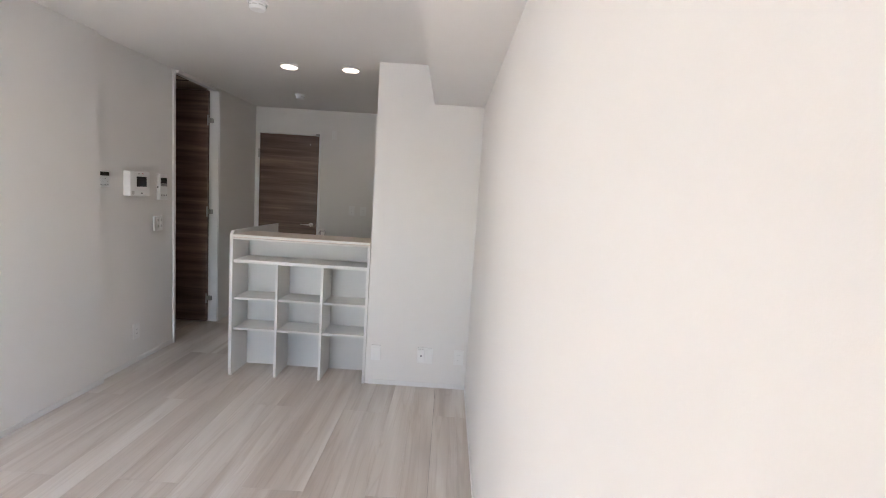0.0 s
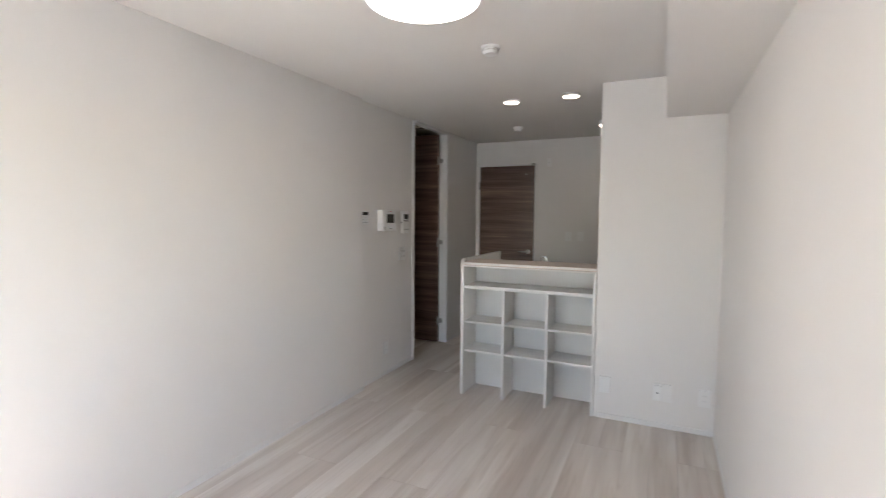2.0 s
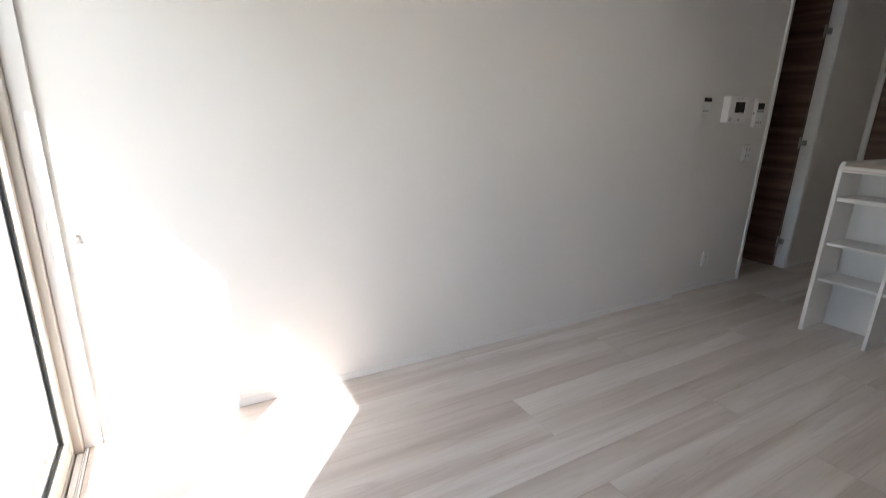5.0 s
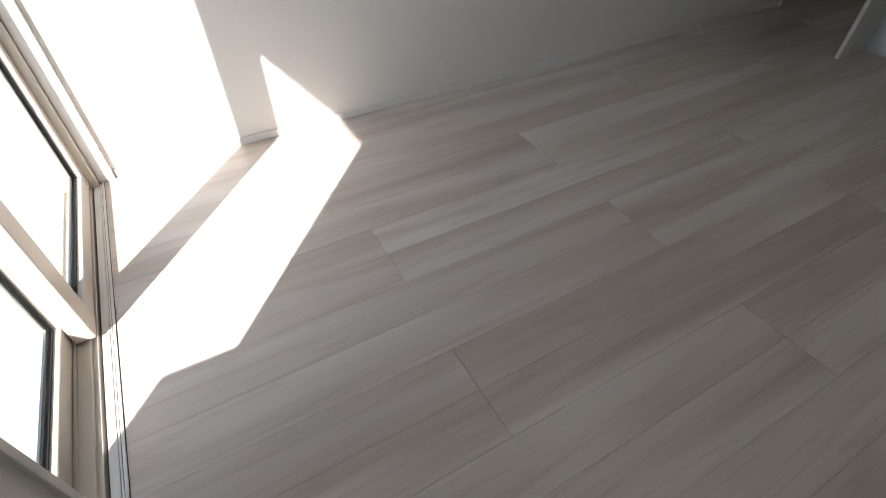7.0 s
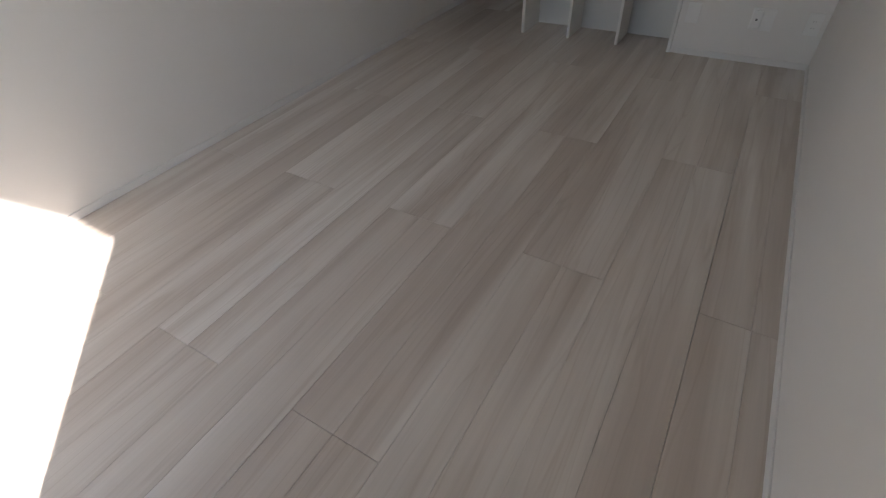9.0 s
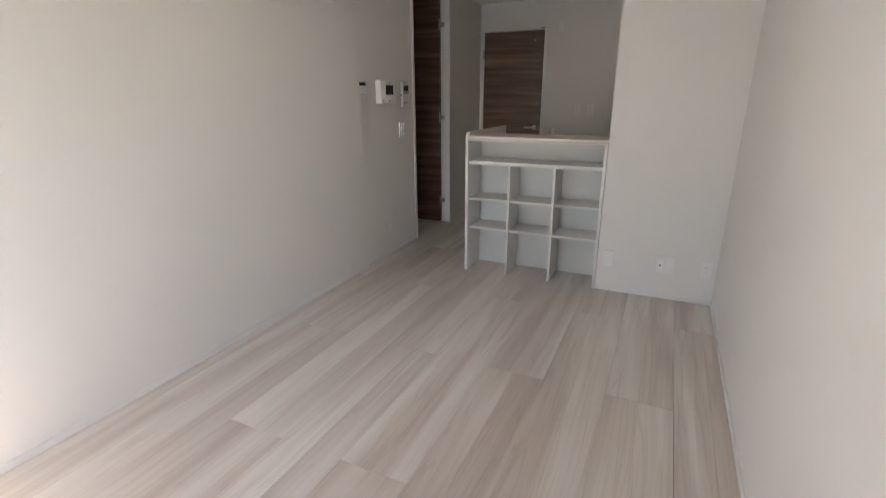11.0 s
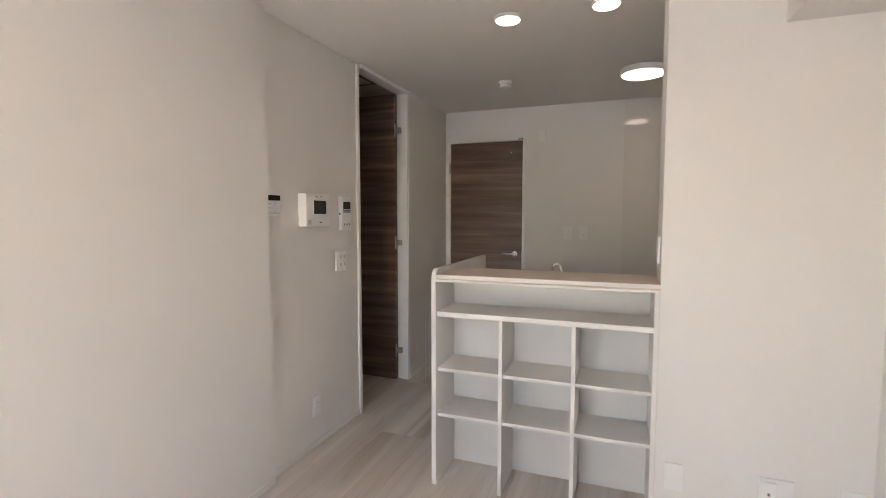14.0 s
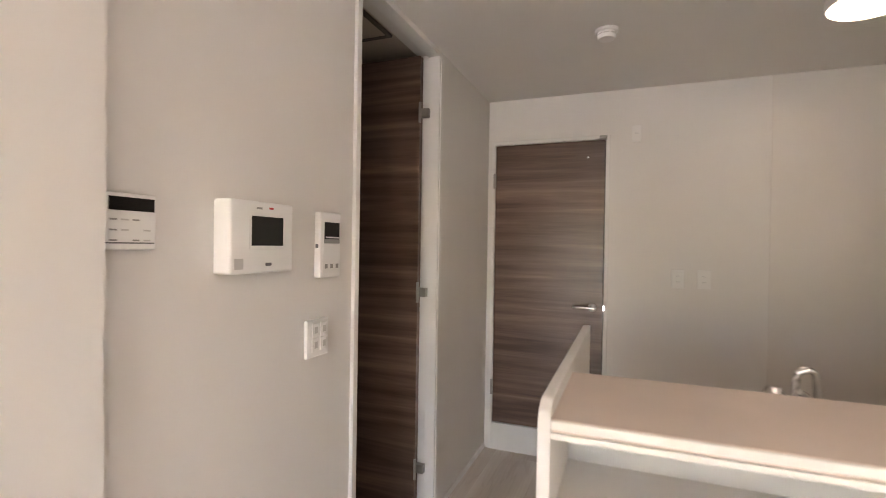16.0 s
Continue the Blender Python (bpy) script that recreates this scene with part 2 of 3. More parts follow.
bw = block(-0.14, BD0 - 0.028, YB, YB + 0.15, -0.012, ZC)
block(BD1 + 0.028, XR + 0.15, YB, YB + 0.15, -0.012, ZC, bm=bw)
block(BD0 - 0.028, BD1 + 0.028, YB, YB + 0.15, BZ1 + 0.028, ZC, bm=bw)
setting("wall_back", bw, PAPER, "white wall at the kitchen end around the door", "wall")
setting("wall_wing", block(1.764, XR, YF, 5.242, -0.012, ZC), PAPER, "white papered wing wall beside the counter", "wall")
setting("ceiling_beam", block(2.165, XR, YW, YF, 2.07, ZC), PAPER, "white papered boxed beam under the ceiling", "beam")
WC = 1.555                                             # inner edge of the wall beside the casing
W0, W1, WH = 0.012, 1.705, 2.02                       # window opening
ww = block(W1, XR + 0.15, 0.93, YW, -0.012, ZC)
block(WC, W1, 1.09, YW, -0.012, WH, bm=ww)
block(-0.14, W1, 0.93, YW, WH, ZC, bm=ww)
block(-0.14, W0, 0.93, YW - 0.15, -0.012, WH, bm=ww)
setting("wall_window", ww, PAPER, "white wall around the balcony window", "wall")

# baseboards
def skirting(name, x0, x1, y0, y1):
    setting(name, block(x0, x1, y0, y1, 0.0, 0.036, 0.002), TRIM, "low white baseboard along the wall", "baseboard")


skirting("baseboard", XJ, XJ + 0.006, YW + 0.01, WJ)
skirting("baseboard", XL, XL + 0.006, WJ + 0.001, DY0 - 0.013)
skirting("baseboard", XK, XK + 0.006, DY1 + 0.023, YB - 0.013)
skirting("baseboard", XR - 0.006, XR, YW + 0.001, YF - 0.008)
skirting("baseboard", 1.79, XR, YF - 0.006, YF)
skirting("baseboard", BD1 + 0.03, XR, YB - 0.006, YB)

# washroom behind the open door; its dimness is partly in the paper's colour
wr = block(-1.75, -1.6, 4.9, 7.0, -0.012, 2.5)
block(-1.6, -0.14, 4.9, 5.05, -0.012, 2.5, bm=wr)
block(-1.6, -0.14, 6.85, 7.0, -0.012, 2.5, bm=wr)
setting("wall_washroom", wr, DARKROOM, "papered walls of the washroom, dimness put into their colour", "wall")
setting("ceiling_washroom", block(-1.6, -0.14, 5.05, 6.85, 2.3645, 2.5), DARKROOM, "washroom ceiling, dimness put into its colour", "ceiling")

# balcony, seen bright through the window
setting("ground", block(-60, 60, -120, -1.4, -6.2, -6.0), CONCRETE, "pale paved ground far below the balcony", "ground")
setting("balcony_floor", block(-0.5, 3.4, -1.25, 0.93, -0.2, -0.06), CONCRETE, "pale grey balcony floor", "balcony")
setting("balcony_parapet", block(-0.5, 3.4, -1.275, -1.25, -0.2, 1.04), FROST, "milky frosted glass balcony railing", "railing")
setting("balcony_slab", block(-0.5, 3.4, 0.05, 0.93, 2.63, 2.80), OUTWALL, "pale slab of the balcony above", "slab")


def outdoor_unit():
    t = thing("outdoor_unit", "pale outdoor air-conditioner unit on the balcony", "outdoor unit")
    x0, x1, y0, y1 = 1.697, 2.45, 0.68, 0.91
    part("body", block(x0, x1, y0, y1, 0.03, 0.66, 0.008), OUTWALL, t)
    for x in (x0 + 0.08, x1 - 0.14):
        part("foot", block(x, x + 0.06, y0 - 0.01, y1, -0.06, 0.03, 0.004), GREYP, t)
    part("fan_ring", turned([(0.20, 0), (0.20, 0.012), (0.215, 0.012), (0.215, 0)], 32, pose(x0 + 0.28, y0, 0.345, 90, 0, 0)), GREYP, t)


outdoor_unit()


# ---- window ----
def window():
    t = thing("window_1", "sliding balcony window in beige aluminium frame", "window")
    tagged(t, kind="structure")
    # casing boards of the reveal
    part("casing", block(W0 - 0.012, W0 + 0.008, 1.085, YW + 0.008, 0.0, WH, 0.002), TRIM, t, "white casing board")
    part("casing", block(WC - 0.02, WC, 1.088, YW + 0.008, 0.0, WH, 0.002), TRIM, t, "white casing board")
    part("casing", block(W0 + 0.008, WC - 0.02, 1.085, YW + 0.008, WH - 0.02, WH, 0.002), TRIM, t, "white casing board")
    part("window_sill", block(W0 + 0.0085, WC - 0.0205, 1.0855, 1.0903, 0.0005, 0.004, 0.001), TRIM, t, "white threshold strip")
    part("window_sill", block(W0 + 0.0405, WC - 0.0205, 1.064, 1.0845, 0.0005, 0.006, 0.001), TRIM, t, "white threshold strip")
    part("window_sill", block(W0 + 0.0085, WC - 0.0205, 1.0918, 1.1000, 0.0005, 0.004, 0.001), TRIM, t, "white threshold strip")
    part("window_frame", block(W0 + 0.008, W0 + 0.04, 0.935, 1.084, 0.0, WH - 0.02, 0.003), ALU, t)
    part("window_frame", block(W1 - 0.05, W1 - 0.02, 0.935, 1.084, 0.0, WH - 0.02, 0.003), ALU, t)
    part("window_frame", block(W0 + 0.04, W1 - 0.05, 0.935, 1.084, WH - 0.055, WH - 0.02, 0.003), ALU, t)
    part("track", block(W0 + 0.04, W1 - 0.05, 0.935, 1.057, -0.012, 0.012, 0.002), ALU, t)
    for y in (0.965, 1.002, 1.04):
        part("rail", block(W0 + 0.04, W1 - 0.05, y - 0.003, y + 0.003, 0.0125, 0.022), ALU, t)
    for x0, x1, y, wl, wr_ in ((W0 + 0.042, 0.895, 1.032, 0.035, 0.085), (0.81, W1 - 0.052, 0.975, 0.06, 0.035)):
        s = part("sash", block(x0, x0 + wl, y - 0.026, y + 0.026, 0.024, WH - 0.058, 0.004), ALU, t)
        part("stile", block(x1 - wr_, x1, y - 0.026, y + 0.026, 0.024, WH - 0.058, 0.004), ALU, s)
        part("bottom_rail", block(x0 + wl, x1 - wr_, y - 0.024, y + 0.024, 0.024, 0.085, 0.004), ALU, s)
        part("top_rail", block(x0 + wl, x1 - wr_, y - 0.024, y + 0.024, WH - 0.105, WH - 0.058, 0.004), ALU, s)
        gx0, gx1, gz0, gz1 = x0 + wl, x1 - wr_, 0.085, WH - 0.105
        g = bmesh.new()
        for a in ((gx0, gx0 + 0.006, gz0, gz1), (gx1 - 0.006, gx1, gz0, gz1), (gx0 + 0.006, gx1 - 0.006, gz0, gz0 + 0.006), (gx0 + 0.006, gx1 - 0.006, gz1 - 0.006, gz1)):
            block(a[0], a[1], y - 0.007, y + 0.007, a[2], a[3], bm=g)
        part("gasket", g, GASKET, s, "thin black glazing seal")
        sp = bmesh.new()
        for a in ((gx0 + 0.010, gx0 + 0.017, gz0 + 0.010, gz1 - 0.010), (gx1 - 0.017, gx1 - 0.010, gz0 + 0.010, gz1 - 0.010), (gx0 + 0.017, gx1 - 0.017, gz0 + 0.010, gz0 + 0.017), (gx0 + 0.017, gx1 - 0.017, gz1 - 0.017, gz1 - 0.010)):
            block(a[0], a[1], y - 0.0085, y - 0.0035, a[2], a[3], bm=sp)
        part("spacer", sp, NICKEL, s, "thin metal glazing spacer")
        p = part("pane", block(gx0 + 0.006, gx1 - 0.006, y - 0.003, y + 0.003, gz0 + 0.006, gz1 - 0.006), GLASS, s, "clear glass pane")
        p.visible_shadow = False
    part("crescent_lock", block(0.828, 0.852, 1.0585, 1.072, 0.93, 0.99, 0.004), NICKEL, t)


window()


def curtain_hook():
    t = thing("curtain_hook", "small metal curtain tie hook on white wall", "hook")
    part("plate", block(0.0, 0.004, 1.172, 1.198, 0.822, 0.866, 0.0015), SATIN, t)
    part("hook", tube([(0.004, 1.185, 0.85), (0.02, 1.185, 0.848), (0.032, 1.185, 0.838), (0.034, 1.185, 0.85), (0.034, 1.185, 0.862)], 0.003), SATIN, t)


curtain_hook()


# ---- doorway in the left wall ----
def door_left():
    t = tagged(thing("door_1", "brown wood-grain door standing open into the dim washroom", "door"), kind="structure")
    part("door_frame", block(-0.141, XL + 0.014, DY0 - 0.012, DY0 + 0.018, 0.0, ZC - 0.001, 0.003), TRIM, t, "white door jamb")
    part("door_frame", block(-0.115, 0.002, DY1 - 0.008, DY1 + 0.022, 0.0, DH, 0.002), TRIM, t, "white door jamb")
    part("door_frame", block(-0.066, -0.004, DY0 + 0.018, DY1 + 0.022, DH, ZC - 0.001, 0.002), TRIM, t, "white door head")
    part("door_stop", block(-0.058, -0.002, DY1 - 0.022, DY1 - 0.0085, 0.0, DH, 0.002), TRIM, t, "white stop of the frame")
    part("door_leaf", block(-0.80, -0.088, DY1 - 0.066, DY1 - 0.030, 0.012, 2.302, 0.002), DOORW, t, "dark brown horizontal wood grain")
    for z in (0.25, 1.13, 2.02):
        h = part("hinge", block(-0.090, -0.045, DY1 - 0.062, DY1 - 0.034, z - 0.022, z + 0.022, 0.002), NICKEL, t, "satin metal hinge")
        part("knuckle", tube([(-0.084, DY1 - 0.072, z - 0.05), (-0.084, DY1 - 0.072, z + 0.05)], 0.007), NICKEL, h)


door_left()


def ceiling_hatch():
    t = thing("ceiling_hatch", "square access hatch with brown frame in washroom ceiling", "hatch")
    for a in ((-0.62, -0.60, 5.75, 6.15), (-0.20, -0.18, 5.75, 6.15), (-0.60, -0.20, 5.75, 5.77), (-0.60, -0.20, 6.13, 6.15)):
        part("frame", block(a[0], a[1], a[2], a[3], 2.352, 2.364), JOINT, t)
    # cover shares the darkened paper, shade in its colour
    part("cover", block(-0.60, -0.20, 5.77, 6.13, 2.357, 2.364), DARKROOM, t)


ceiling_hatch()


# ---- back door ----
def door_back():
    t = tagged(thing("door_2", "closed brown wood-grain door in white frame", "door"), kind="structure")
    part("door_frame", block(BD0 - 0.028, BD0 - 0.004, YB - 0.012, YB + 0.12, 0.0, BZ1 + 0.004, 0.002), TRIM, t, "white door jamb")
    part("door_frame", block(BD1 + 0.004, BD1 + 0.028, YB - 0.012, YB + 0.12, 0.0, BZ1 + 0.004, 0.002), TRIM, t, "white door jamb")
    part("door_frame", block(BD0 - 0.028, BD1 + 0.028, YB - 0.012, YB + 0.12, BZ1 + 0.004, BZ1 + 0.028, 0.002), TRIM, t, "white door head")
    part("threshold", block(BD0 - 0.004, BD1 + 0.004, YB - 0.010, YB + 0.12, 0.0, BZ0 - 0.006, 0.002), TRIM, t, "high white threshold board")
    part("backing", block(BD0 - 0.004, BD1 + 0.004, YB + 0.06, YB + 0.12, BZ0 - 0.006, BZ1 + 0.004), GASKET, t, "dark gap behind the door")
    part("door_leaf", block(BD0, BD1, YB - 0.006, YB + 0.03, BZ0, BZ1, 0.0015), DOORW, t, "mid-brown horizontal wood grain")
    hd = part("handle", turned([(0, 0), (0.026, 0), (0.026, 0.005), (0.02, 0.009), (0.011, 0.011), (0.011, 0.045), (0, 0.045)], 28, pose(0.680, YB - 0.006, 0.990, 90, 0, 0)), SATIN, t, "chrome lever handle", True)
    part("lever", tube([(0.684, YB - 0.047, 0.990), (0.658, YB - 0.049, 0.990), (0.61, YB - 0.047, 0.991), (0.566, YB - 0.044, 0.992)], [0.011, 0.0105, 0.0095, 0.008]), SATIN, hd, smooth=True)
    part("strike", block(BD1 + 0.001, BD1 + 0.012, YB - 0.016, YB - 0.0125, 0.975, 1.005), CHROME, t)
    for z in (0.42, 1.80):
        part("hinge", block(BD0 - 0.014, BD0 + 0.003, YB - 0.02, YB - 0.007, z - 0.05, z + 0.05, 0.002), NICKEL, t, "satin metal hinge")
    part("door_stopper", block(BD1 - 0.035, BD1 + 0.01, YB - 0.03, YB - 0.0125, BZ1 + 0.006, BZ1 + 0.024, 0.003), NICKEL, t, "small metal catch")
    part("screw_cap", turned([(0, 0), (0.006, 0), (0.005, 0.002), (0, 0.0025)], 14, pose(0.64, YB - 0.006, 1.93, 90, 0, 0)), PLASTIC, t)


door_back()


# ---- shelf counter ----
SX0, SX1 = 0.742, 1.764


def shelf_unit():
    t = thing("shelf_unit", "white open shelf unit with nine compartments under the counter", "shelf")
    pts = [(4.975, 0.0), (5.90, 0.0), (5.90, 1.088)]
    pts += [(5.025 - 0.05 * math.sin(a), 1.038 + 0.05 * math.cos(a)) for a in [radians(9 * i) for i in range(11)]]
    part("end_panel", outline(pts, "x", SX0 - 0.002, SX0 + 0.022, 0.003), SHELF, t, "white upright end panel with rounded top corner", True)
    part("side_panel", block(SX1 - 0.022, SX1 - 0.001, 4.986, 5.25, 0.0, 1.027, 0.002), SHELF, t)
    part("back_panel", block(SX0 + 0.022, SX1 - 0.022, 5.252, 5.262, 0.0, 1.030), BACKP, t, "pale grey-white back board")
    part("shelf", block(SX0 + 0.022, SX1 - 0.022, 4.992, 5.252, 0.853, 0.878, 0.002), SHELF, t)
    divs = (1.084, 1.418)
    for x in divs:
        part("divider", block(x - 0.009, x + 0.009, 4.990, 5.252, 0.0, 0.853, 0.0015), SHELF, t)
    cells = (SX0 + 0.022, divs[0] - 0.009), (divs[0] + 0.009, divs[1] - 0.009), (divs[1] + 0.009, SX1 - 0.022)
    for a, b in cells:
        for z in (0.592, 0.360):
            part("shelf", block(a, b, 5.005, 5.252, z - 0.016, z, 0.001), SHELF, t)
            for x in (a + 0.004, b - 0.004):
                part("shelf_pin", tube([(x, 5.03, z - 0.02), (x, 5.05, z - 0.02)], 0.004, 8), CHROME, t)


shelf_unit()


ct = thing("countertop", "beige wood-toned countertop above white shelf unit", "countertop")
part("top", block(SX0 + 0.0225, SX1 + 0.0, 4.972, 5.315, 1.040, 1.064, 0.003), COUNTER, ct)
part("edge_band", block(SX0 + 0.0225, SX1 + 0.0, 4.966, 4.9715, 1.0455, 1.0632, 0.0025), EDGE, ct, "pale front edge band")
part("edge_strip", block(SX0 + 0.0225, SX1 - 0.0, 4.971, 5.002, 1.0275, 1.0395, 0.002), EDGE, ct, "thin white strip under the edge")
setting("wall_counter", block(SX0 + 0.023, SX1, 5.264, 5.314, 0.0, 1.0395), PAPER, "low white wall behind the shelf unit", "wall")


def kitchen_unit():
    t = thing("kitchen_unit", "white base kitchen unit with steel worktop behind the counter", "kitchen unit")
    part("body", block(SX0 + 0.023, 2.50, 5.325, 5.95, 0.0, 0.81, 0.003), SHELF, t)
    part("worktop", block(SX0 + 0.023, 2.50, 5.318, 5.97, 0.8105, 0.85, 0.004), SINKST, t, "brushed steel worktop")


kitchen_unit()


def faucet():
    t = thing("faucet", "chrome kitchen faucet behind the counter", "faucet")
    x, y = 1.279, 5.47
    part("base", turned([(0, 0.8505), (0.03, 0.8505), (0.03, 0.858), (0.024, 0.866), (0.024, 1.0), (0.02, 1.013), (0, 1.016)], 24, Matrix.Translation((x, y, 0))), SATIN, t, smooth=True)
    bend = [(-0.019, 0.99), (-0.019, 1.060), (-0.016, 1.076), (-0.008, 1.085), (0.008, 1.087), (0.018, 1.082), (0.023, 1.066), (0.027, 1.02)]
    part("spout", tube([(x + u, y + 0.1 * (u + 0.019), w) for u, w in bend], [0.009, 0.008, 0.008, 0.009, 0.009, 0.008, 0.009, 0.011], 14), SATIN, t, smooth=True)
    part("lever", tube([(x + 0.004, y, 1.015), (x - 0.004, y - 0.012, 1.030), (x - 0.02, y - 0.03, 1.042)], [0.010, 0.009, 0.007]), SATIN, t, smooth=True)


faucet()
sd = thing("tap_cap", "small round chrome cap beside the faucet", "tap cap")
part("post", tube([(1.217, 5.47, 0.8505), (1.217, 5.47, 1.008)], 0.012), SATIN, sd, smooth=True)
part("cap", turned([(0, 1.005), (0.022, 1.008), (0.023, 1.028), (0.016, 1.041), (0, 1.045)], 24, Matrix.Translation((1.217, 5.47, 0))), SATIN, sd, smooth=True)


def hood():
    t = thing("range_hood", "dark grey steel range hood with tall duct cover", "range hood")
    part("duct_cover", block(1.85, 2.45, 5.2425, 5.81, 1.7755, ZC - 0.001, 0.003), STEEL, t)
    part("canopy", outline([(5.2425, 1.665), (6.05, 1.665), (6.05, 1.722), (5.82, 1.775), (5.2425, 1.775)], "x", 1.846, 2.454, 0.002), STEEL, t)
    part("filter", block(1.88, 2.42, 5.30, 6.01, 1.652, 1.6645, 0.002), DARKST, t, "dark filter plate underneath")
    part("filter_knob", turned([(0, 0), (0.012, 0), (0.010, -0.01), (0, -0.011)], 16, Matrix.Translation((2.15, 5.7, 1.652))), NICKEL, t)


hood()
tagged(new("kitchen_wall_panel", mesh_of("kitchen_wall_panel", block(1.614, XR - 0.001, YB - 0.0045, YB - 0.0005, 0.037, ZC - 0.001), PANEL)), "glossy cream splash panel on the kitchen wall", "wall panel", "", "structure")


# ---- lamps ----
def round_lamp(name, label, x, y, r, h, rim, diff, group=""):
    t = thing(name, label, "ceiling light", group=group)
    m = Matrix.Translation((x, y, 0))
    part("housing", turned([(0, ZC - 0.001), (r * 0.97, ZC - 0.001), (r, ZC - 0.004), (r, ZC - h + 0.006), (r - 0.003, ZC - h), (r - rim, ZC - h)], 56, m), PLASTIC, t, smooth=True)
    part("diffuser", turned([(r - rim, ZC - h - 0.0005), (r - rim - 0.004, ZC - h - 0.004), ((r - rim) * 0.6, ZC - h - 0.007), (0, ZC - h - 0.008)], 56, m), diff, t, "glowing white diffuser", True)
    return t


round_lamp("ceiling_light", "large round white ceiling light, switched on", 1.272, 3.285, 0.238, 0.052, 0.012, LAMP_BIG)
round_lamp("kitchen_light", "round white drum ceiling light, switched on, over the kitchen", 1.720, 6.36, 0.143, 0.042, 0.006, LAMP_MID)
for x, y in ((1.05, 5.235), (1.515, 5.22)):
    round_lamp("downlight", "small flat round ceiling light, switched on, over the counter", x, y, 0.066, 0.018, 0.007, LAMP_DOWN, "small lights over the counter")


def detector(x, y, r):
    t = thing("smoke_detector", "round white smoke detector on the ceiling", "smoke detector", group="smoke detectors")
    m = Matrix.Translation((x, y, 0))
    part("base", turned([(0, ZC - 0.0005), (r, ZC - 0.0005), (r, ZC - 0.012), (r * 0.93, ZC - 0.014)], 36, m), PLASTIC, t, smooth=True)
    part("sensor_head", turned([(r * 0.8, ZC - 0.012), (r * 0.8, ZC - 0.034), (r * 0.7, ZC - 0.042), (0, ZC - 0.044)], 36, m), PLASTIC, t, smooth=True)
    for k in range(8):
        a = math.pi * k / 4
        part("slot", block(r * 0.785, r * 0.81, -0.012, 0.012, ZC - 0.027, ZC - 0.022), PALEG, t).data.transform(m @ Matrix.Rotation(a, 4, "Z"))


detector(1.297, 4.03, 0.05)
detector(0.779, 6.36, 0.05)


# ---- wall devices ----
def heater_remote():
    t = thing("heater_remote", "white water-heater control panel with black display", "control panel")
    x, y0, y1, z0, z1 = XL, 4.712, 4.822, 1.348, 1.458
    part("case", block(x, x + 0.018, y0, y1, z0, z1, 0.004), PLASTIC, t)
    part("display", block(x + 0.0182, x + 0.0195, y0 + 0.012, y1 - 0.006, z1 - 0.034, z1 - 0.008), BLACK, t, "black display")
    part("flap_gap", block(x + 0.0182, x + 0.0188, y0 + 0.006, y1 - 0.006, z0 + 0.012, z0 + 0.0145), PRINT, t)
    for r in range(3):
        for c in range(4):
            yy, zz = y0 + 0.014 + c * 0.0225, z1 - 0.05 - r * 0.02
            if (r + c) % 4 != 3:
                part("button", block(x + 0.0182, x + 0.0192, yy, yy + 0.014, zz - 0.0032, zz), PALEG if c % 2 else GREYP, t)


def intercom():
    t = thing("intercom", "white video intercom with black screen", "intercom")
    x, y0, y1, z0, z1 = XL, 4.980, 5.206, 1.288, 1.470
    part("case", block(x, x + 0.054, y0, y1, z0, z1, 0.007, 3), PLASTIC, t)
    f = x + 0.0542
    part("bezel", block(f, f + 0.002, y0 + 0.062, y1 - 0.040, z1 - 0.122, z1 - 0.032, 0.0008), PLASTIC, t)
    part("screen", block(f + 0.0022, f + 0.003, y0 + 0.067, y1 - 0.045, z1 - 0.112, z1 - 0.038), BLACK, t, "black screen")
    part("speaker_grille", block(f, f + 0.001, y0 + 0.014, y0 + 0.042, z0 + 0.012, z0 + 0.038), PALEG, t, "small grey speaker grille")
    part("button", block(f, f + 0.003, y0 + 0.118, y0 + 0.138, z0 + 0.018, z0 + 0.026, 0.001), PRINT, t)
    part("marking", block(f, f + 0.0006, y0 + 0.13, y0 + 0.145, z1 - 0.018, z1 - 0.013), RED, t, "tiny red print")
    part("marking", block(f, f + 0.0006, y0 + 0.085, y0 + 0.105, z1 - 0.020, z1 - 0.015), GREYP, t, "tiny grey print")


def floor_heating_remote():
    t = thing("climate_remote", "slim white wall controller with grey display", "control panel")
    x, y0, y1, z0, z1 = XL, 5.374, 5.486, 1.256, 1.466
    part("case", block(x, x + 0.024, y0, y1, z0, z1, 0.004), PLASTIC, t)
    f = x + 0.0242
    part("display", block(f, f + 0.0012, y0 + 0.02, y1 - 0.01, z1 - 0.10, z1 - 0.032), BLACK, t, "dark display")
    part("display_bar", block(f + 0.0014, f + 0.002, y0 + 0.026, y1 - 0.014, z1 - 0.083, z1 - 0.078), PLASTIC, t)
    part("lower_display", block(f + 0.0014, f + 0.0022, y0 + 0.02, y1 - 0.01, z1 - 0.10, z1 - 0.086), GREYP, t)
    part("flap", block(f, f + 0.0015, y0 + 0.012, y1 - 0.008, z0 + 0.01, z1 - 0.108, 0.0005), PLASTIC, t)
    for c in range(3):
        yy = y0 + 0.022 + c * 0.03
        part("button", block(f + 0.0016, f + 0.0024, yy, yy + 0.014, z0 + 0.03, z0 + 0.044), GREYP, t)
    part("side_switch", block(x + 0.006, x + 0.016, y0 - 0.001, y0 + 0.001, z0 + 0.095, z0 + 0.108), PRINT, t)


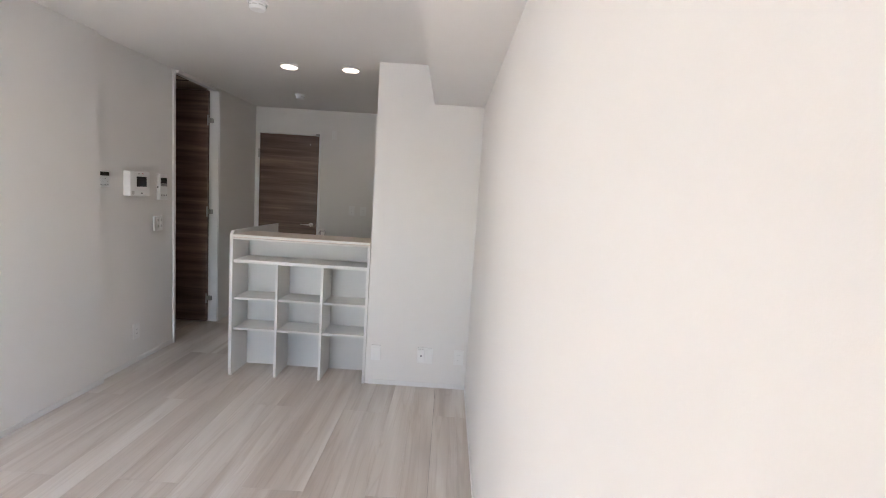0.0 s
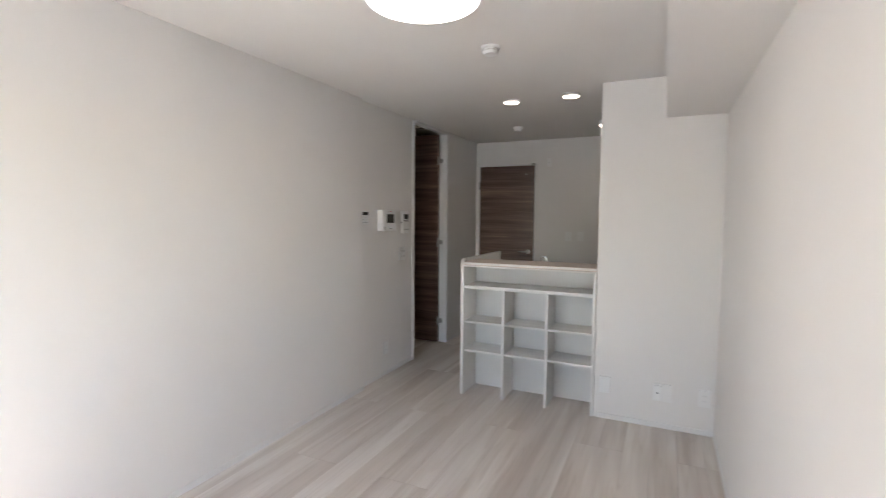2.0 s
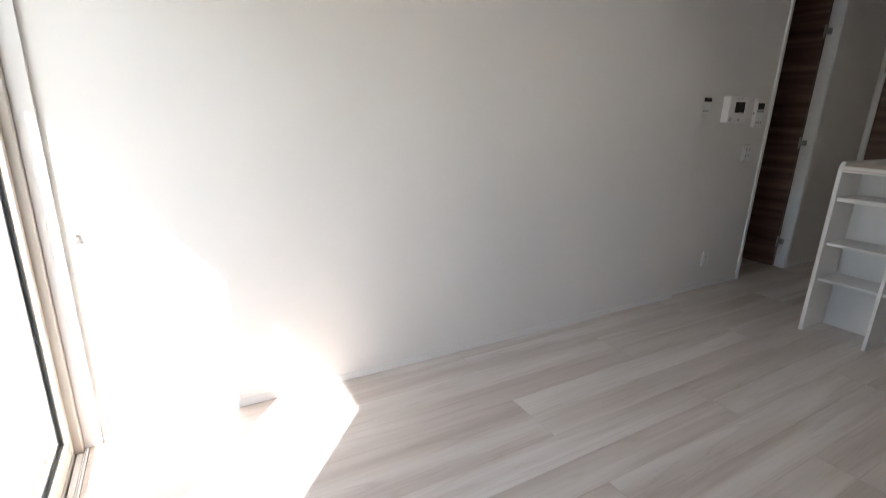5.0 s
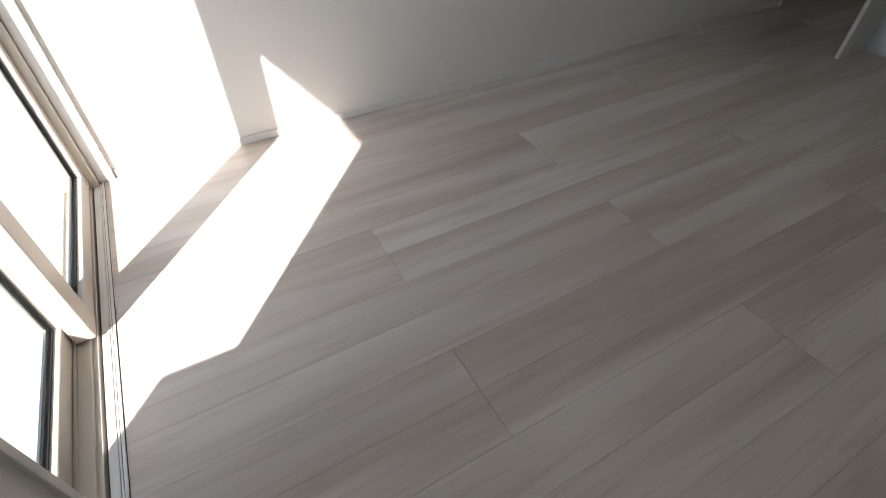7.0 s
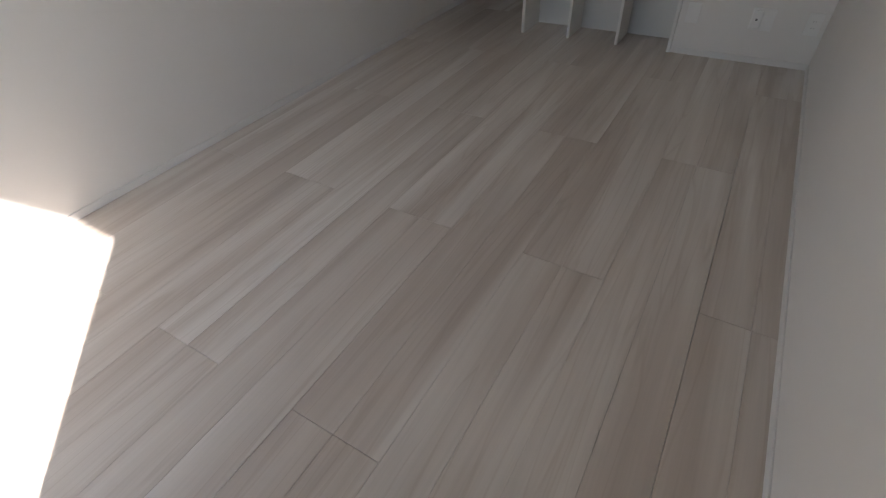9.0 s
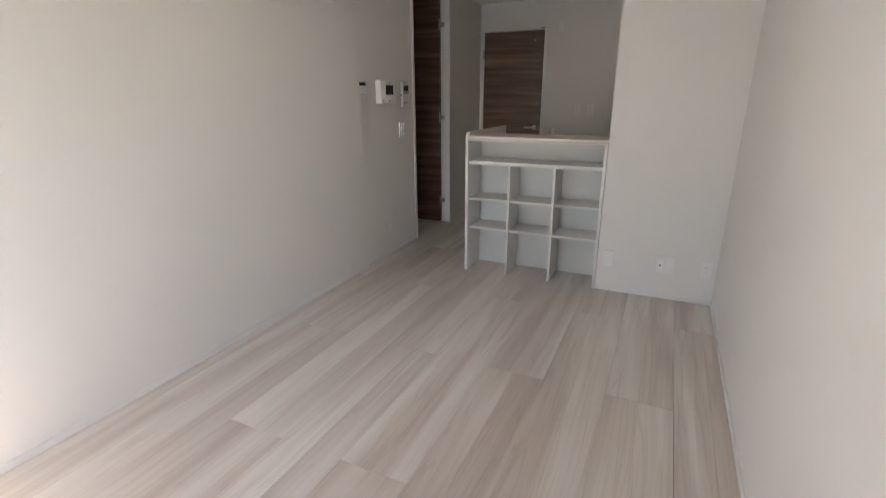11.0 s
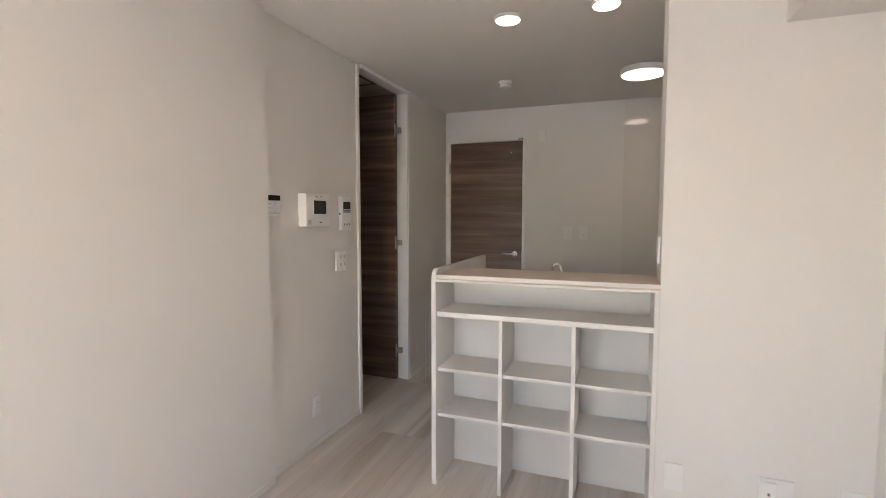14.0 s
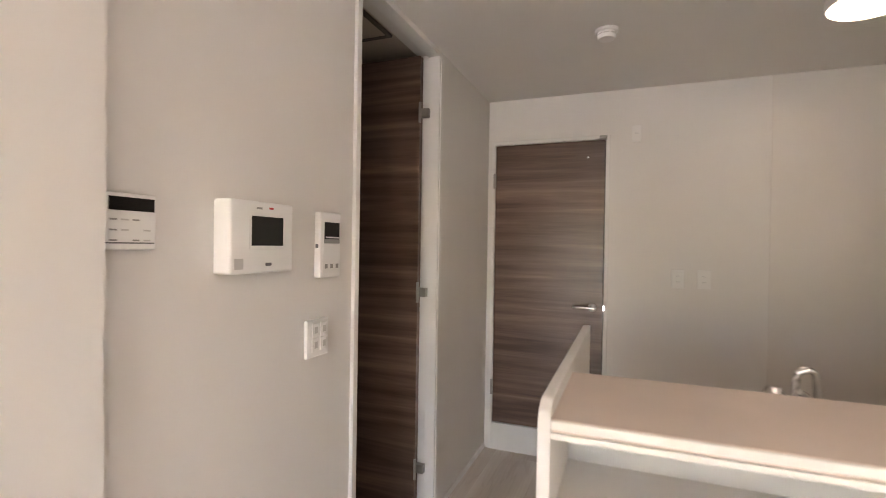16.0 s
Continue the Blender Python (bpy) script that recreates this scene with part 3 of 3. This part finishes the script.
def light_switch():
    t = thing("light_switch", "white four-button wall switch plate", "light switch")
    x, y0, y1, z0, z1 = XL, 5.330, 5.440, 1.008, 1.126
    part("plate", block(x, x + 0.0115, y0, y1, z0, z1, 0.002), PLASTIC, t)
    for r in range(2):
        for c in range(2):
            yy, zz = y0 + 0.022 + c * 0.042, z0 + 0.018 + r * 0.047
            k = part("rocker", block(x + 0.0117, x + 0.015, yy, yy + 0.036, zz, zz + 0.042, 0.001), PLASTIC, t)
            part("name_card", block(x + 0.0152, x + 0.0157, yy + 0.010, yy + 0.026, zz + 0.010, zz + 0.030), PALEG, k, "small grey label")


heater_remote()
intercom()
floor_heating_remote()
light_switch()


def outlet(name, label, c, w, h, axis, holes=2, double=False):
    """A wall plate; axis: x for the left wall (facing +x), y for walls facing -y, s for the wing wall's side."""
    t = thing(name, label, "outlet", group="wall outlets")
    px, py, pz = c
    def b(u0, u1, z0, z1, d0, d1, bev=0.0):
        if axis == "x":
            return block(px + d0, px + d1, py + u0, py + u1, pz + z0, pz + z1, bev)
        if axis == "s":
            return block(px - d1, px - d0, py + u0, py + u1, pz + z0, pz + z1, bev)
        return block(px + u0, px + u1, py - d1, py - d0, pz + z0, pz + z1, bev)
    part("plate", b(-w / 2, w / 2, -h / 2, h / 2, 0, 0.010, 0.002), PLATE, t)
    part("insert", b(-w * 0.3, w * 0.3, -h * 0.36, h * 0.36, 0.0102, 0.0118, 0.0006), PLATE, t)
    for k in range(holes):
        z = (k - (holes - 1) / 2) * 0.034
        for u in (-0.006, 0.006):
            part("slot", b(u - 0.0008, u + 0.0008, z - 0.0035, z + 0.0035, 0.0119, 0.0124), PRINT, t)
    if double:
        part("antenna_cover", b(-w * 0.46, -w * 0.02, -h * 0.40, h * 0.42, 0.0122, 0.024, 0.004), PLASTIC, t, "raised white antenna cover")
        part("socket", b(-w * 0.28, -w * 0.20, -0.006, 0.006, 0.0242, 0.0252), PRINT, t, "small dark antenna socket")


outlet("outlet", "white outlet plate low on the wall", (XL, 5.105, 0.248), 0.072, 0.115, "x")
outlet("outlet", "plain white blank plate low on the wing wall", (1.838, YF, 0.245), 0.072, 0.115, "y", 0)
outlet("outlet", "white plate with raised antenna socket on the wing wall", (2.205, YF, 0.246), 0.118, 0.118, "y", 0, True)
outlet("outlet", "white power outlet low on the wing wall", (2.455, YF, 0.247), 0.072, 0.115, "y")
outlet("outlet", "small white outlet plate on the kitchen wall", (1.158, YB, 1.188), 0.07, 0.11, "y")
outlet("outlet", "small white outlet plate on the kitchen wall", (1.296, YB, 1.19), 0.07, 0.11, "y")
outlet("outlet", "white appliance outlet high on the kitchen wall", (0.92, YB, 2.06), 0.055, 0.10, "y", 1)
outlet("wall_switch", "white switch plate on the side of the wing wall", (1.764, 5.11, 1.20), 0.07, 0.118, "s", 0)


# ---- floor boards ----
floor = tagged(new("floor"), "pale grey-beige wood-grain floor boards", "floor", "", "structure")
PW, PL, P0 = 0.295, 1.74, 2.296
mesh_cache = {}


def board(x0, x1, y0, y1):
    """One board with a fine bevel; boards of one size share a mesh."""
    key = (round(x1 - x0, 3), round(y1 - y0, 3))
    if key not in mesh_cache:
        w, l = key
        bm = bmesh.new()
        e, f, d = 0.0003, 0.0008, 0.0006
        lo = [bm.verts.new(p) for p in ((0, 0, -0.012), (w, 0, -0.012), (w, l, -0.012), (0, l, -0.012))]
        md = [bm.verts.new(p) for p in ((0, 0, -d), (w, 0, -d), (w, l, -d), (0, l, -d))]
        up = [bm.verts.new(p) for p in ((e, f, 0), (w - e, f, 0), (w - e, l - f, 0), (e, l - f, 0))]
        for a, b in ((lo, md), (md, up)):
            for i in range(4):
                bm.faces.new((a[i], a[(i + 1) % 4], b[(i + 1) % 4], b[i]))
        bm.faces.new(up)
        mesh_cache[key] = mesh_of("board", bm, FLOOR)
    ob = new("board", mesh_cache[key])
    ob.location = (x0, y0, 0)
    ob.parent = floor


gap = 0.0004
for k in range(-1, 15):
    hi, lo_x = P0 + PW - k * PW, P0 - k * PW
    # the boards end at the left wall, and run on through the doorway
    yj = (1.93 if k % 2 else 2.80) - 2 * PL
    while yj < YB:
        a, b = max(yj, 1.101), min(yj + PL, YB)
        x0, x1 = max(lo_x, -1.6), min(hi, XR)
        if x1 <= XJ + 0.001:
            a, b = max(a, 5.05), min(b, 6.85)
        # each board is two strips wide
        mid = P0 + (0.5 - k) * PW
        for u, v in ((x0, min(x1, mid)), (max(x0, mid), x1)):
            if b - a > 0.02 and v - u > 0.02:
                board(u + (0.0012 if k == 0 and u == lo_x else gap), v - gap, a + 0.0003, b - 0.0003)
        yj += PL
